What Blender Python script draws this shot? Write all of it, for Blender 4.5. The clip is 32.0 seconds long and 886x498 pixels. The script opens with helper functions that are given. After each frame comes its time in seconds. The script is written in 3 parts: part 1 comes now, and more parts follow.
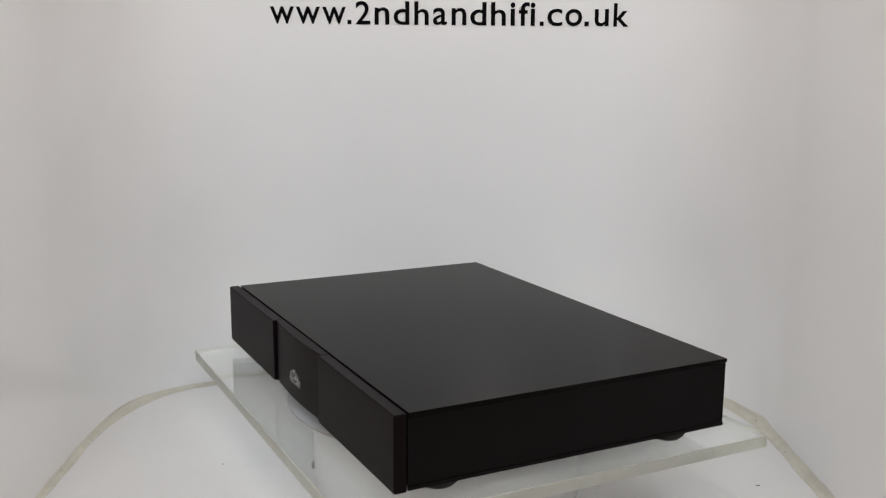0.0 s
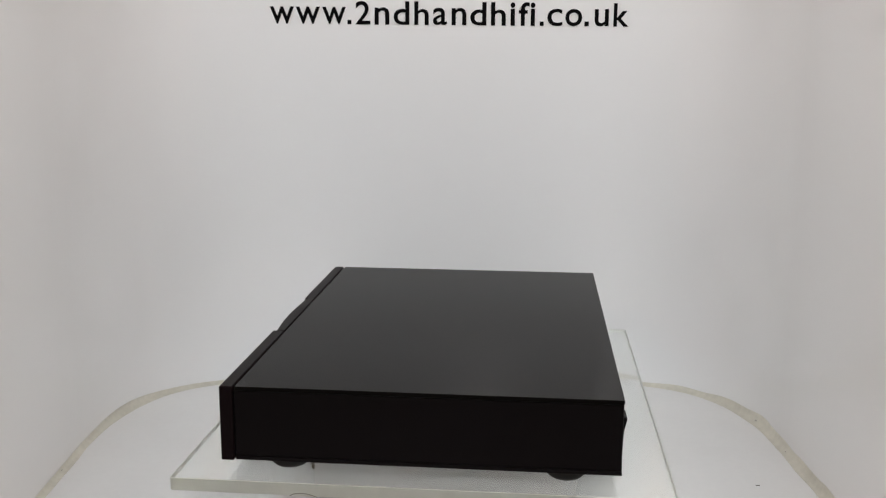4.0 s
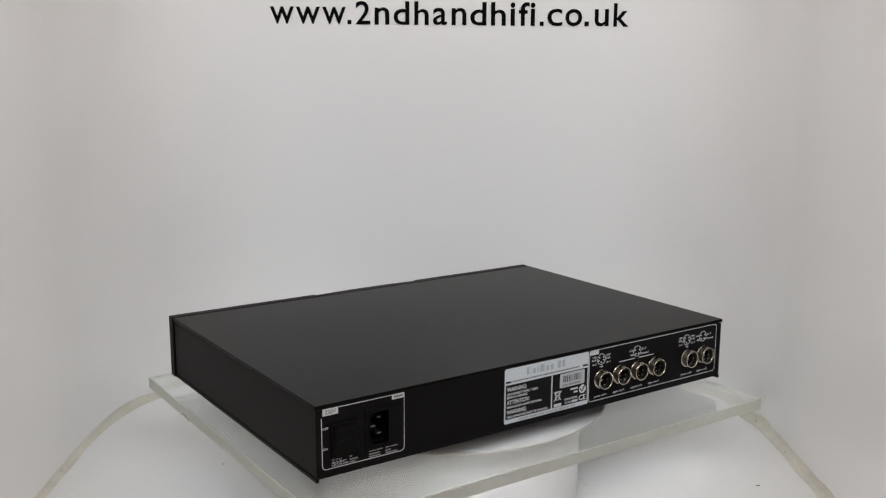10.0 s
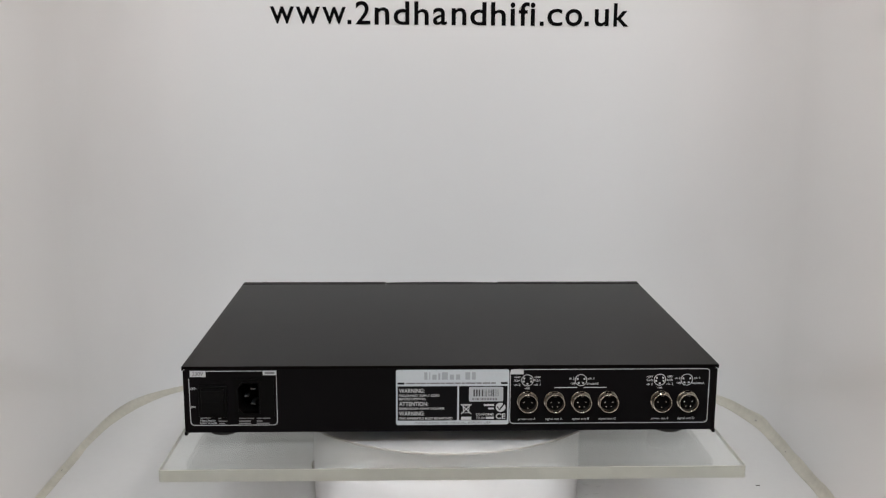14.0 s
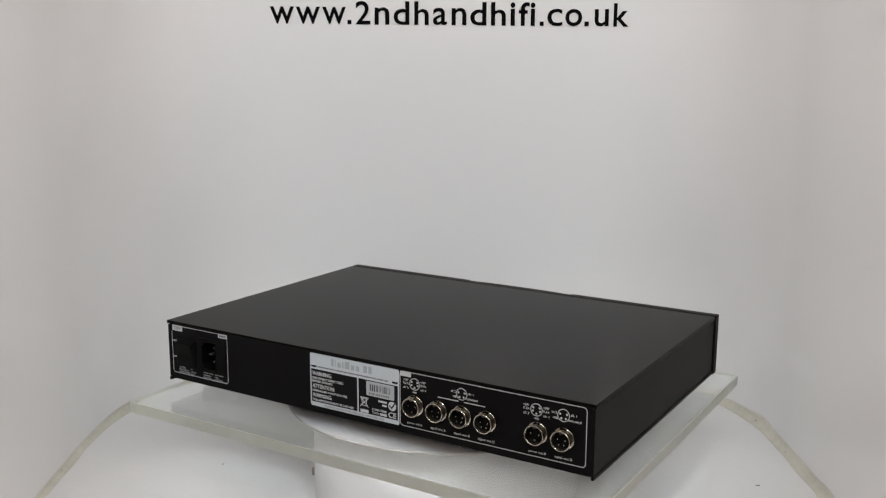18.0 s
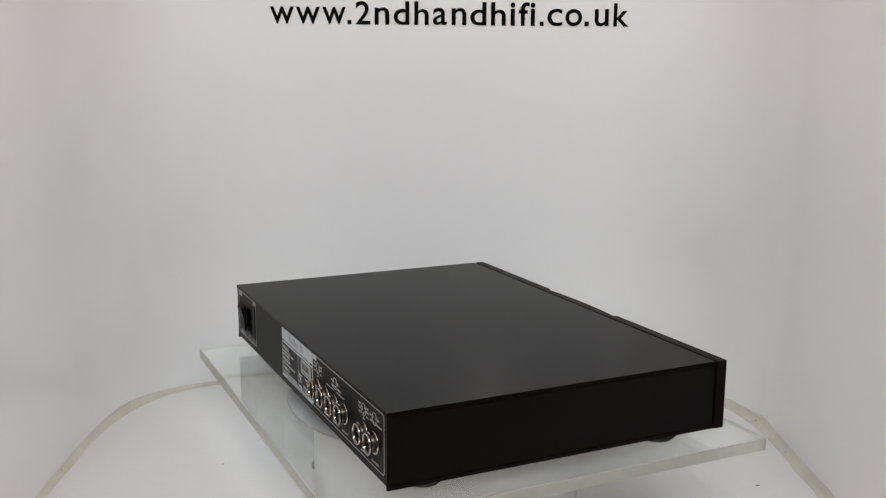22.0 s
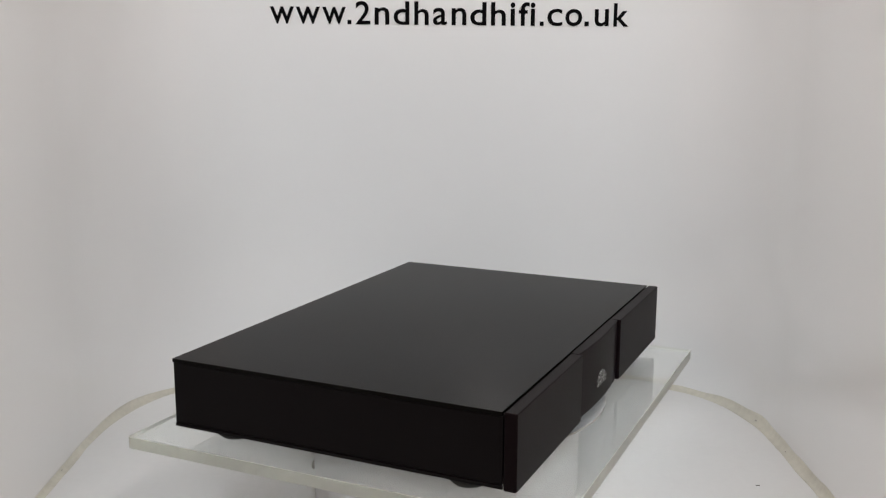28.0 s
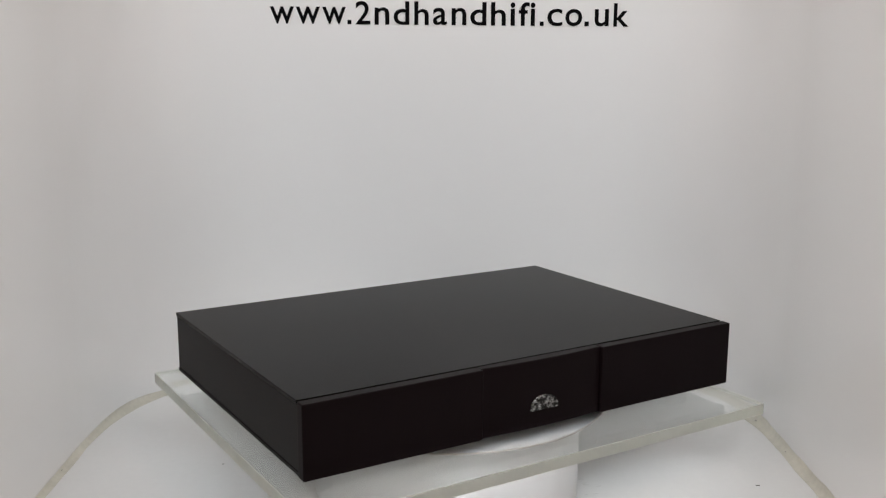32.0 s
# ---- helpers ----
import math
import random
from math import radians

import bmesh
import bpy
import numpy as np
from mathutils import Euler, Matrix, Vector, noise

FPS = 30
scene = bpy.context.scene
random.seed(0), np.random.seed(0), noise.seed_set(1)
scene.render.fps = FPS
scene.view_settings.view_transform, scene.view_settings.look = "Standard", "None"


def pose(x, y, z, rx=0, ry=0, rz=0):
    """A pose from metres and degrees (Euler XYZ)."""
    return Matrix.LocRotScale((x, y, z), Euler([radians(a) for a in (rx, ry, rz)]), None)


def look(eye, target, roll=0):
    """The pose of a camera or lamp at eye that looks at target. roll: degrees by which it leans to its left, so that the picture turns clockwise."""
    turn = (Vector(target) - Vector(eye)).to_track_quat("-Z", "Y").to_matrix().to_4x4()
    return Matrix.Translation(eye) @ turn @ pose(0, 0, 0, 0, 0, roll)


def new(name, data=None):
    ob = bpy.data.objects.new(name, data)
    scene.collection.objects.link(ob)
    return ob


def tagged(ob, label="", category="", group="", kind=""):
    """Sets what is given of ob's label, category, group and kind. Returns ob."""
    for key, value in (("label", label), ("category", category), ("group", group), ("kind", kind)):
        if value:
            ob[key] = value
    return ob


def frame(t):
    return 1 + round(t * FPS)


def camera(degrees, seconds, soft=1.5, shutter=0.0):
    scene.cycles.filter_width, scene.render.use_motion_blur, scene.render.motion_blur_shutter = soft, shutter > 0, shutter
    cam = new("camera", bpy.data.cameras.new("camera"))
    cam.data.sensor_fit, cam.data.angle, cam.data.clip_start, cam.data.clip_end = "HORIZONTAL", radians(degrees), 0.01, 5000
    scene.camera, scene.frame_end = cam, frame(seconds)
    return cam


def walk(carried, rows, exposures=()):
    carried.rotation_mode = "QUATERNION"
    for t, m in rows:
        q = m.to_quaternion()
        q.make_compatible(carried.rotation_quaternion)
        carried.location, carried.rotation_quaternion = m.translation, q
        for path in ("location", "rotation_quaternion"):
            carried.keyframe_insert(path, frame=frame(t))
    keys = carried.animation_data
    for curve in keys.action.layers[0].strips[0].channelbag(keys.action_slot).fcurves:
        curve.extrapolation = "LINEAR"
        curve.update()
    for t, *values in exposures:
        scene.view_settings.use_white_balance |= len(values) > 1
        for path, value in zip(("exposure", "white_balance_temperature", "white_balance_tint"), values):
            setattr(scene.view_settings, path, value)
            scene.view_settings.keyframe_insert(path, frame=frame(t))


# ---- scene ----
# World: origin on the turntable's axis, on the booth floor. The camera stands still before the open side (-y).
EYE = (0.0, -0.9073, 0.4131)
cam = camera(48.49, 32.0, soft=1.25)
VIEW = look(EYE, (EYE[0] - 0.0045, EYE[1] + 0.9815, EYE[2] - 0.1912), 0.28)
walk(cam, [(0.0, VIEW), (32.0, VIEW)])

# the turntable's heading in degrees, time by time
TURN = [(0.0, 117.09), (3.5, 89.01), (6.0, 67.95), (9.0, 43.2), (11.0, 26.45), (13.0, 10.28), (14.5, -2.1), (16.5, -18.7), (19.0, -39.55),
        (21.0, -56.1), (23.0, -72.69), (25.3, -91.57), (28.0, -114.4), (30.0, -131.6), (32.0, -148.0)]

PLATE_TOP = 0.10
UP = Vector((0, 0, 1))


# ---- world and lamps ----
world = bpy.data.worlds.new("world")
scene.world = world
world.use_nodes = True
world.node_tree.nodes["Background"].inputs["Color"].default_value = (1.0, 0.93, 0.86, 1)
world.node_tree.nodes["Background"].inputs["Strength"].default_value = 0.05


def area_lamp(name, eye, target, sx, sy, watts, colour, spread=180):
    data = bpy.data.lights.new(name, "AREA")
    data.shape, data.size, data.size_y, data.energy, data.color = "RECTANGLE", sx, sy, watts, colour
    data.spread = radians(spread)
    ob = new(name, data)
    ob.matrix_world = look(eye, target)
    return ob


KEY, WARM, COOL, ROSY = (1.0, 0.945, 0.91), (1.0, 0.85, 0.75), (0.845, 0.905, 0.957), (1.0, 0.765, 0.61)
area_lamp("booth_lamp", (0.09, -0.45, 0.72), (0.02, 0.10, 0.10), 0.065, 0.05, 0.88, KEY)
area_lamp("room_lamp", (0.0, -0.40, 1.70), (0.0, -0.35, 0.0), 1.4, 1.0, 1.35, WARM)
area_lamp("room_lamp", (0.0, -1.45, 1.54), (0.0, 0.38, 0.20), 1.4, 0.2, 6.95, COOL, 104)
area_lamp("room_lamp", (-1.05, -1.10, 1.17), (0.15, 0.1, 0.22), 0.9, 0.2, 4.2, ROSY)
area_lamp("room_lamp", (1.05, -1.10, 1.17), (-0.15, 0.1, 0.22), 0.9, 0.2, 4.1, ROSY)


# ---- materials ----
def material(name, base, rough=0.5, metal=0.0, spec=0.5, grain=0.0, grain_size=200.0, stain=0.0, stain_size=6.0, bump=0.0, bump_size=400.0, wear=0.0):
    m = bpy.data.materials.new(name)
    m.use_nodes = True
    nt = m.node_tree
    b = nt.nodes["Principled BSDF"]
    b.inputs["Roughness"].default_value, b.inputs["Metallic"].default_value = rough, metal
    b.inputs["Specular IOR Level"].default_value = spec
    b.inputs["Base Color"].default_value = (*base, 1)
    co = nt.nodes.new("ShaderNodeTexCoord")

    def noise_node(size, detail=4.0):
        n = nt.nodes.new("ShaderNodeTexNoise")
        n.inputs["Scale"].default_value, n.inputs["Detail"].default_value = size, detail
        nt.links.new(co.outputs["Object"], n.inputs["Vector"])
        return n

    last = None
    for amount, size in ((grain, grain_size), (stain, stain_size)):
        if amount:
            n = noise_node(size)
            r = nt.nodes.new("ShaderNodeMapRange")
            r.inputs["From Min"].default_value, r.inputs["From Max"].default_value = 0.2, 0.8
            r.inputs["To Min"].default_value, r.inputs["To Max"].default_value = 1 - amount, 1 + amount
            nt.links.new(n.outputs["Fac"], r.inputs["Value"])
            mix = nt.nodes.new("ShaderNodeMix")
            mix.data_type, mix.blend_type = "RGBA", "MULTIPLY"
            mix.inputs["Factor"].default_value = 1
            if last:
                nt.links.new(last, mix.inputs["A"])
            else:
                mix.inputs["A"].default_value = (*base, 1)
            nt.links.new(r.outputs["Result"], mix.inputs["B"])
            last = mix.outputs["Result"]
    if last:
        nt.links.new(last, b.inputs["Base Color"])
    if wear:
        n = noise_node(stain_size * 2.3)
        r = nt.nodes.new("ShaderNodeMapRange")
        r.inputs["From Min"].default_value, r.inputs["From Max"].default_value = 0.2, 0.8
        r.inputs["To Min"].default_value, r.inputs["To Max"].default_value = rough - wear, rough + wear
        nt.links.new(n.outputs["Fac"], r.inputs["Value"])
        nt.links.new(r.outputs["Result"], b.inputs["Roughness"])
    if bump:
        n = noise_node(bump_size, 3.0)
        bp = nt.nodes.new("ShaderNodeBump")
        bp.inputs["Strength"].default_value, bp.inputs["Distance"].default_value = bump, 0.0004
        nt.links.new(n.outputs["Fac"], bp.inputs["Height"])
        nt.links.new(bp.outputs["Normal"], b.inputs["Normal"])
    return m


def acrylic_material():
    m = bpy.data.materials.new("clear_acrylic")
    m.use_nodes = True
    b = m.node_tree.nodes["Principled BSDF"]
    b.inputs["Base Color"].default_value = (0.955, 0.982, 0.968, 1)
    b.inputs["Roughness"].default_value, b.inputs["IOR"].default_value = 0.03, 1.49
    b.inputs["Transmission Weight"].default_value = 0.93
    return m


def glitter_material():
    """Silver foil broken into bright and dark flecks."""
    m = bpy.data.materials.new("silver_glitter")
    m.use_nodes = True
    nt = m.node_tree
    b = nt.nodes["Principled BSDF"]
    b.inputs["Metallic"].default_value, b.inputs["Roughness"].default_value = 0.9, 0.24
    co = nt.nodes.new("ShaderNodeTexCoord")
    n = nt.nodes.new("ShaderNodeTexNoise")
    n.inputs["Scale"].default_value, n.inputs["Detail"].default_value = 300.0, 3.0
    r = nt.nodes.new("ShaderNodeValToRGB")
    r.color_ramp.elements[0].position, r.color_ramp.elements[0].color = 0.45, (0.02, 0.02, 0.02, 1)
    r.color_ramp.elements[1].position, r.color_ramp.elements[1].color = 0.74, (0.55, 0.55, 0.55, 1)
    nt.links.new(co.outputs["Object"], n.inputs["Vector"])
    nt.links.new(n.outputs["Fac"], r.inputs["Fac"])
    nt.links.new(r.outputs["Color"], b.inputs["Base Color"])
    bp = nt.nodes.new("ShaderNodeBump")
    bp.inputs["Strength"].default_value, bp.inputs["Distance"].default_value = 0.8, 0.0006
    nt.links.new(n.outputs["Fac"], bp.inputs["Height"])
    nt.links.new(bp.outputs["Normal"], b.inputs["Normal"])
    return m


def edge_material():
    """Cream-tinted frosted edge with uneven saw marks."""
    m = material("sawn_acrylic_edge", (0.81, 0.82, 0.75), 0.32, grain=0.05, grain_size=90, stain=0.07, stain_size=14, bump=0.3, bump_size=260)
    b = m.node_tree.nodes["Principled BSDF"]
    b.inputs["IOR"].default_value = 1.40
    b.inputs["Transmission Weight"].default_value = 0.65
    return m


WALL = material("white_plastic_sheet", (0.895, 0.893, 0.891), 0.22, stain=0.006, stain_size=1.5)
WALL.node_tree.nodes["Principled BSDF"].inputs["Coat Weight"].default_value = 1.0
WALL.node_tree.nodes["Principled BSDF"].inputs["Coat Roughness"].default_value = 0.12
FLOOR = material("white_floor_sheet", (0.828, 0.825, 0.815), 0.42, grain=0.015, grain_size=120, stain=0.03, stain_size=7, bump=0.05, bump_size=150)
BEAD = material("yellowed_sealant", (0.67, 0.645, 0.56), 0.5, grain=0.08, grain_size=160, stain=0.14, stain_size=18, bump=0.5, bump_size=120)
TAN = material("dull_brown_rubber", (0.27, 0.245, 0.20), 0.6, grain=0.3, grain_size=500)
SPOT_GREY = material("pale_grey_spot", (0.77, 0.765, 0.75), 0.6, grain=0.15, grain_size=400)
SPECK = material("dark_dirt", (0.06, 0.05, 0.045), 0.8)
VINYL = material("black_vinyl", (0.002, 0.002, 0.0025), 0.5, spec=0.04)
ROOM = material("warm_room_paint", (0.55, 0.50, 0.45), 0.8, stain=0.05, stain_size=2)
TABLE = material("pale_laminate", (0.5, 0.48, 0.45), 0.5, stain=0.05, stain_size=5)
PEDESTAL = material("white_moulded_plastic", (0.74, 0.74, 0.745), 0.4, grain=0.01, stain=0.02, stain_size=9)
RIM = material("pale_tan_plastic", (0.38, 0.35, 0.32), 0.45, grain=0.01, stain=0.02, stain_size=9)
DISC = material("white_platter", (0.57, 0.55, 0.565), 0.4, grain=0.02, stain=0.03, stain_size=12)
ACRYLIC, EDGE = acrylic_material(), edge_material()
LID = material("satin_black_paint", (0.0040, 0.0036, 0.0034), 0.20, spec=0.045, grain=0.08, grain_size=900, stain=0.02, stain_size=5, bump=0.04, bump_size=1800)
LID.node_tree.nodes["Principled BSDF"].inputs["Specular Tint"].default_value = (1.0, 0.975, 0.925, 1)
CASE = material("black_coated_aluminium", (0.0036, 0.0025, 0.0029), 0.45, spec=0.096, grain=0.12, grain_size=800, stain=0.06, stain_size=11, bump=0.10, bump_size=1500)
FASCIA = material("black_anodised_fascia", (0.0056, 0.0029, 0.0035), 0.45, spec=0.065, grain=0.12, grain_size=900, stain=0.06, stain_size=9, bump=0.08, bump_size=1500)
REAR = material("black_rear_panel", (0.0042, 0.0038, 0.0044), 0.42, spec=0.078, grain=0.12, grain_size=700, stain=0.06, stain_size=14, bump=0.08, bump_size=1500)
RUBBER = material("black_rubber", (0.018, 0.017, 0.016), 0.75, grain=0.15, grain_size=500, bump=0.2, bump_size=900)
MOULD = material("black_moulded_plastic", (0.0035, 0.0035, 0.0036), 0.42, spec=0.07, grain=0.1, grain_size=600)
NICKEL = material("nickel_plated_metal", (0.44, 0.41, 0.36), 0.15, metal=1.0, grain=0.06, grain_size=500, wear=0.05, stain=0.08, stain_size=160)
DULL = material("dull_dark_metal", (0.10, 0.092, 0.082), 0.38, metal=1.0, grain=0.1, grain_size=500)
PIN = material("tinned_pin", (0.62, 0.61, 0.58), 0.25, metal=1.0)
INSERT = material("dark_socket_insert", (0.003, 0.0026, 0.0026), 0.6, spec=0.08)
INK = material("white_ink", (0.54, 0.555, 0.57), 0.55)
SILVER = material("silver_label", (0.52, 0.57, 0.605), 0.4, grain=0.03, grain_size=500)
LABEL_BLACK = material("black_label_ink", (0.004, 0.004, 0.005), 0.4, spec=0.12)
TINY = material("fine_grey_print", (0.20, 0.205, 0.21), 0.55)
CODE_GREY = material("faded_black_ink", (0.06, 0.06, 0.065), 0.5)
NAME_INK = material("soft_grey_ink", (0.34, 0.37, 0.40), 0.5)
NAME_GREY = material("pale_grey_ink", (0.42, 0.445, 0.47), 0.5)
LABEL_GREY = material("grey_label_ink", (0.16, 0.16, 0.17), 0.5)
BLADE = material("dull_blade", (0.15, 0.16, 0.165), 0.42, metal=1.0, grain=0.25, grain_size=900)
BADGE = glitter_material()


# ---- mesh helpers ----
def finish(bm, name, mat, smooth=False):
    me = bpy.data.meshes.new(name)
    bm.normal_update()
    bm.to_mesh(me)
    bm.free()
    me.materials.append(mat)
    if smooth:
        for p in me.polygons:
            p.use_smooth = True
    return me


def part(name, bm, mat, parent, label="", smooth=False):
    """One mesh object under a thing or a part."""
    ob = new(name, finish(bm, name, mat, smooth) if isinstance(bm, bmesh.types.BMesh) else bm)
    ob.parent = parent
    if label:
        tagged(ob, label)
    return ob


def thing(name, bm, mat, label, category, kind="", group="", smooth=False):
    ob = new(name, finish(bm, name, mat, smooth))
    return tagged(ob, label, category, group, kind)


def box(x0, y0, z0, x1, y1, z1, bevel=0.0, segments=2):
    bm = bmesh.new()
    bmesh.ops.create_cube(bm, size=1, matrix=Matrix.Translation(((x0 + x1) / 2, (y0 + y1) / 2, (z0 + z1) / 2)) @ Matrix.Diagonal((x1 - x0, y1 - y0, z1 - z0, 1)))
    if bevel:
        bmesh.ops.bevel(bm, geom=bm.edges[:], offset=bevel, segments=segments, profile=0.5, affect="EDGES")
    return bm


def mm(*v):
    return [a / 1000 for a in v]


def lathe(profile, steps=48, m=Matrix()):
    """A turned solid about z from (radius, z) pairs; radius 0 closes an end."""
    bm = bmesh.new()
    rings = []
    for r, z in profile:
        if r <= 1e-9:
            rings.append([bm.verts.new(m @ Vector((0, 0, z)))])
        else:
            rings.append([bm.verts.new(m @ Vector((r * math.cos(2 * math.pi * i / steps), r * math.sin(2 * math.pi * i / steps), z))) for i in range(steps)])
    for a, b in zip(rings, rings[1:]):
        for i in range(steps):
            j = (i + 1) % steps
            if len(a) == 1 and len(b) == 1:
                continue
            if len(a) == 1:
                bm.faces.new((a[0], b[j], b[i]))
            elif len(b) == 1:
                bm.faces.new((a[i], a[j], b[0]))
            else:
                bm.faces.new((a[i], a[j], b[j], b[i]))
    bmesh.ops.recalc_face_normals(bm, faces=bm.faces[:])
    return bm


def prism(outline, z0, z1):
    """An upright solid over a closed outline of (x, y)."""
    bm = bmesh.new()
    low = [bm.verts.new((x, y, z0)) for x, y in outline]
    high = [bm.verts.new((x, y, z1)) for x, y in outline]
    n = len(outline)
    bm.faces.new(low[::-1])
    bm.faces.new(high)
    for i in range(n):
        j = (i + 1) % n
        bm.faces.new((low[i], low[j], high[j], high[i]))
    bmesh.ops.recalc_face_normals(bm, faces=bm.faces[:])
    return bm


def lettering(body, x, z, width, height, depth=0.0001, bold=0.0):
    """Flat letters with their lower left corner at (x, 0, z), facing -y, brought to width by height."""
    cu = bpy.data.curves.new("letters", "FONT")
    cu.body, cu.size, cu.extrude, cu.offset, cu.resolution_u = body, 1.0, 0.01, bold, 4
    tmp = new("letters", cu)
    me = bpy.data.meshes.new_from_object(tmp.evaluated_get(bpy.context.evaluated_depsgraph_get()))
    bpy.data.objects.remove(tmp)
    co = np.empty(len(me.vertices) * 3)
    me.vertices.foreach_get("co", co)
    co = co.reshape(-1, 3)
    lo, hi = co.min(0), co.max(0)
    span = np.maximum(hi - lo, 1e-6)
    u = (co - lo) / span
    out = np.stack([x + u[:, 0] * width, -u[:, 2] * depth, z + u[:, 1] * height], -1)
    me.vertices.foreach_set("co", out.ravel())
    me.update()
    return me


# ---- the booth ----
LEFT_X, RIGHT_X, BACK_Y, FRONT_Y, WALL_H = -0.392, 0.365, 0.320, -0.42, 0.72
BEND_A, BEND_B, BEND_N = 0.240, 0.230, 2.8          # the bends: half axes and squareness
BEND_Y = BACK_Y - BEND_B
TOE = 0.035          # by how much one side leans inwards towards the front


def booth_line(offset=0.0):
    """The booth's U-shaped line on plan, from the front on one side round to the front on the other; offset goes inwards."""
    a, b = BEND_A - offset, BEND_B - offset
    pts = [(LEFT_X + TOE * (BEND_Y - FRONT_Y) * (1 - i / 12) + offset, FRONT_Y + (BEND_Y - FRONT_Y) * i / 12) for i in range(12)]
    bend = []
    for i in range(41):
        t = math.pi / 2 * i / 40
        bend.append((a * max(0.0, math.cos(t)) ** (2 / BEND_N), b * math.sin(t) ** (2 / BEND_N)))
    pts += [(LEFT_X + BEND_A - u, BEND_Y + v) for u, v in bend]
    pts += [(RIGHT_X - BEND_A + u, BEND_Y + v) for u, v in bend[::-1]]
    pts += [(RIGHT_X - offset, BEND_Y + (FRONT_Y - BEND_Y) * i / 12) for i in range(1, 13)]
    return pts


def booth_wall():
    inner, outer = booth_line(0.0), booth_line(-0.004)
    bm = prism(inner + outer[::-1], 0.0, WALL_H)
    ob = thing("wall_booth", bm, WALL, "curved glossy white plastic sheet forming the booth wall", "wall", "structure")
    for p in ob.data.polygons:
        p.use_smooth = abs(p.normal.z) < 0.5
    ob.data.set_sharp_from_angle(angle=radians(40))
    return ob


def sealant_bead():
    """A hand-smoothed fillet along the foot of the wall, wider round the bends."""
    bm = bmesh.new()
    rows = []
    pts = booth_line(0.0)
    pts2 = []
    for (xa, ya), (xb, yb) in zip(pts, pts[1:]):
        n = max(1, int(math.hypot(xb - xa, yb - ya) / 0.006))
        pts2 += [(xa + (xb - xa) * i / n, ya + (yb - ya) * i / n) for i in range(n)]
    pts2.append(pts[-1])
    for i, (x, y) in enumerate(pts2):
        a, b = pts2[max(i - 1, 0)], pts2[min(i + 1, len(pts2) - 1)]
        t = Vector((b[0] - a[0], b[1] - a[1], 0)).normalized()
        inward = Vector((t.y, -t.x, 0))
        bend = math.exp(-((math.hypot(x - (LEFT_X if x < 0 else RIGHT_X), y - 0.20)) / 0.06) ** 2)
        k = noise.noise(Vector((x * 18, y * 18, 0.3)))
        far = min(1.0, max(0.0, (y - 0.10) / 0.10))
        if x < 0:
            w = 0.0068 + 0.0034 * bend + 0.0012 * k - 0.0012 * far
            h = 0.0040 + 0.0050 * bend + 0.0015 * noise.noise(Vector((x * 14, y * 14, 5.1)))
        else:
            w = 0.0080 + 0.0040 * bend + 0.0020 * k - 0.0022 * far
            h = 0.0095 - 0.0050 * far + 0.0050 * bend + 0.0040 * noise.noise(Vector((x * 22, y * 22, 5.1)))
        h = max(h, 0.0025)
        row = []
        for s in range(6):
            ang = math.pi / 2 * s / 5
            row.append(bm.verts.new(Vector((x, y, 0)) + inward * (w * (1 - math.sin(ang)) + 0.0002 * (s == 5)) + UP * (h * (1 - math.cos(ang)) + 0.0002)))
        row.append(bm.verts.new(Vector((x, y, 0)) - inward * 0.002 + UP * h))
        row.append(bm.verts.new(Vector((x, y, 0)) - inward * 0.002 - UP * 0.001))
        row.append(bm.verts.new(Vector((x, y, 0)) + inward * w - UP * 0.001))
        rows.append(row)
    for a, b in zip(rows, rows[1:]):
        for s in range(len(a)):
            q = (s + 1) % len(a)
            bm.faces.new((a[s], b[s], b[q], a[q]))
    bmesh.ops.recalc_face_normals(bm, faces=bm.faces[:])
    return thing("trim_sealant", bm, BEAD, "yellowed cream sealant bead along the wall's foot", "trim", "structure", smooth=True)


booth_wall()
sealant_bead()
thing("floor", box(LEFT_X - 0.02, FRONT_Y - 0.06, -0.006, RIGHT_X + 0.02, BACK_Y + 0.02, 0.0), FLOOR, "white plastic sheet floor of the display booth, slightly soiled", "floor", "structure")

# lettering on the back wall: letter, its first and last edge as seen (in thousandths of the line's length)
LETTERS = [("w", 0, 67), ("w", 72, 140), ("w", 146, 212), (".", 216, 227), ("2", 239, 280), ("n", 292, 333), ("d", 345, 389), ("h", 403, 443), ("a", 455, 494), ("n", 507, 548),
           ("d", 559, 604), ("h", 617, 658), ("i", 671, 684), ("f", 694, 724), ("i", 727, 740), (".", 753, 764), ("c", 774, 816), ("o", 824, 871), (".", 878, 890), ("u", 906, 945), ("k", 959, 1000)]
TALL = {"2": 1.35, "d": 1.35, "h": 1.35, "i": 1.35, "f": 1.36, "k": 1.35, ".": 0.22}


def wall_depth(x):
    u = max(0.0, LEFT_X + BEND_A - x, x - RIGHT_X + BEND_A) / BEND_A
    return BEND_Y + BEND_B * (1 - u ** BEND_N) ** (1 / BEND_N)


def wall_point(x):
    """Place and heading of the back wall where it stands at x."""
    return wall_depth(x), math.degrees(math.atan2(wall_depth(x + 0.002) - wall_depth(x - 0.002), 0.004))


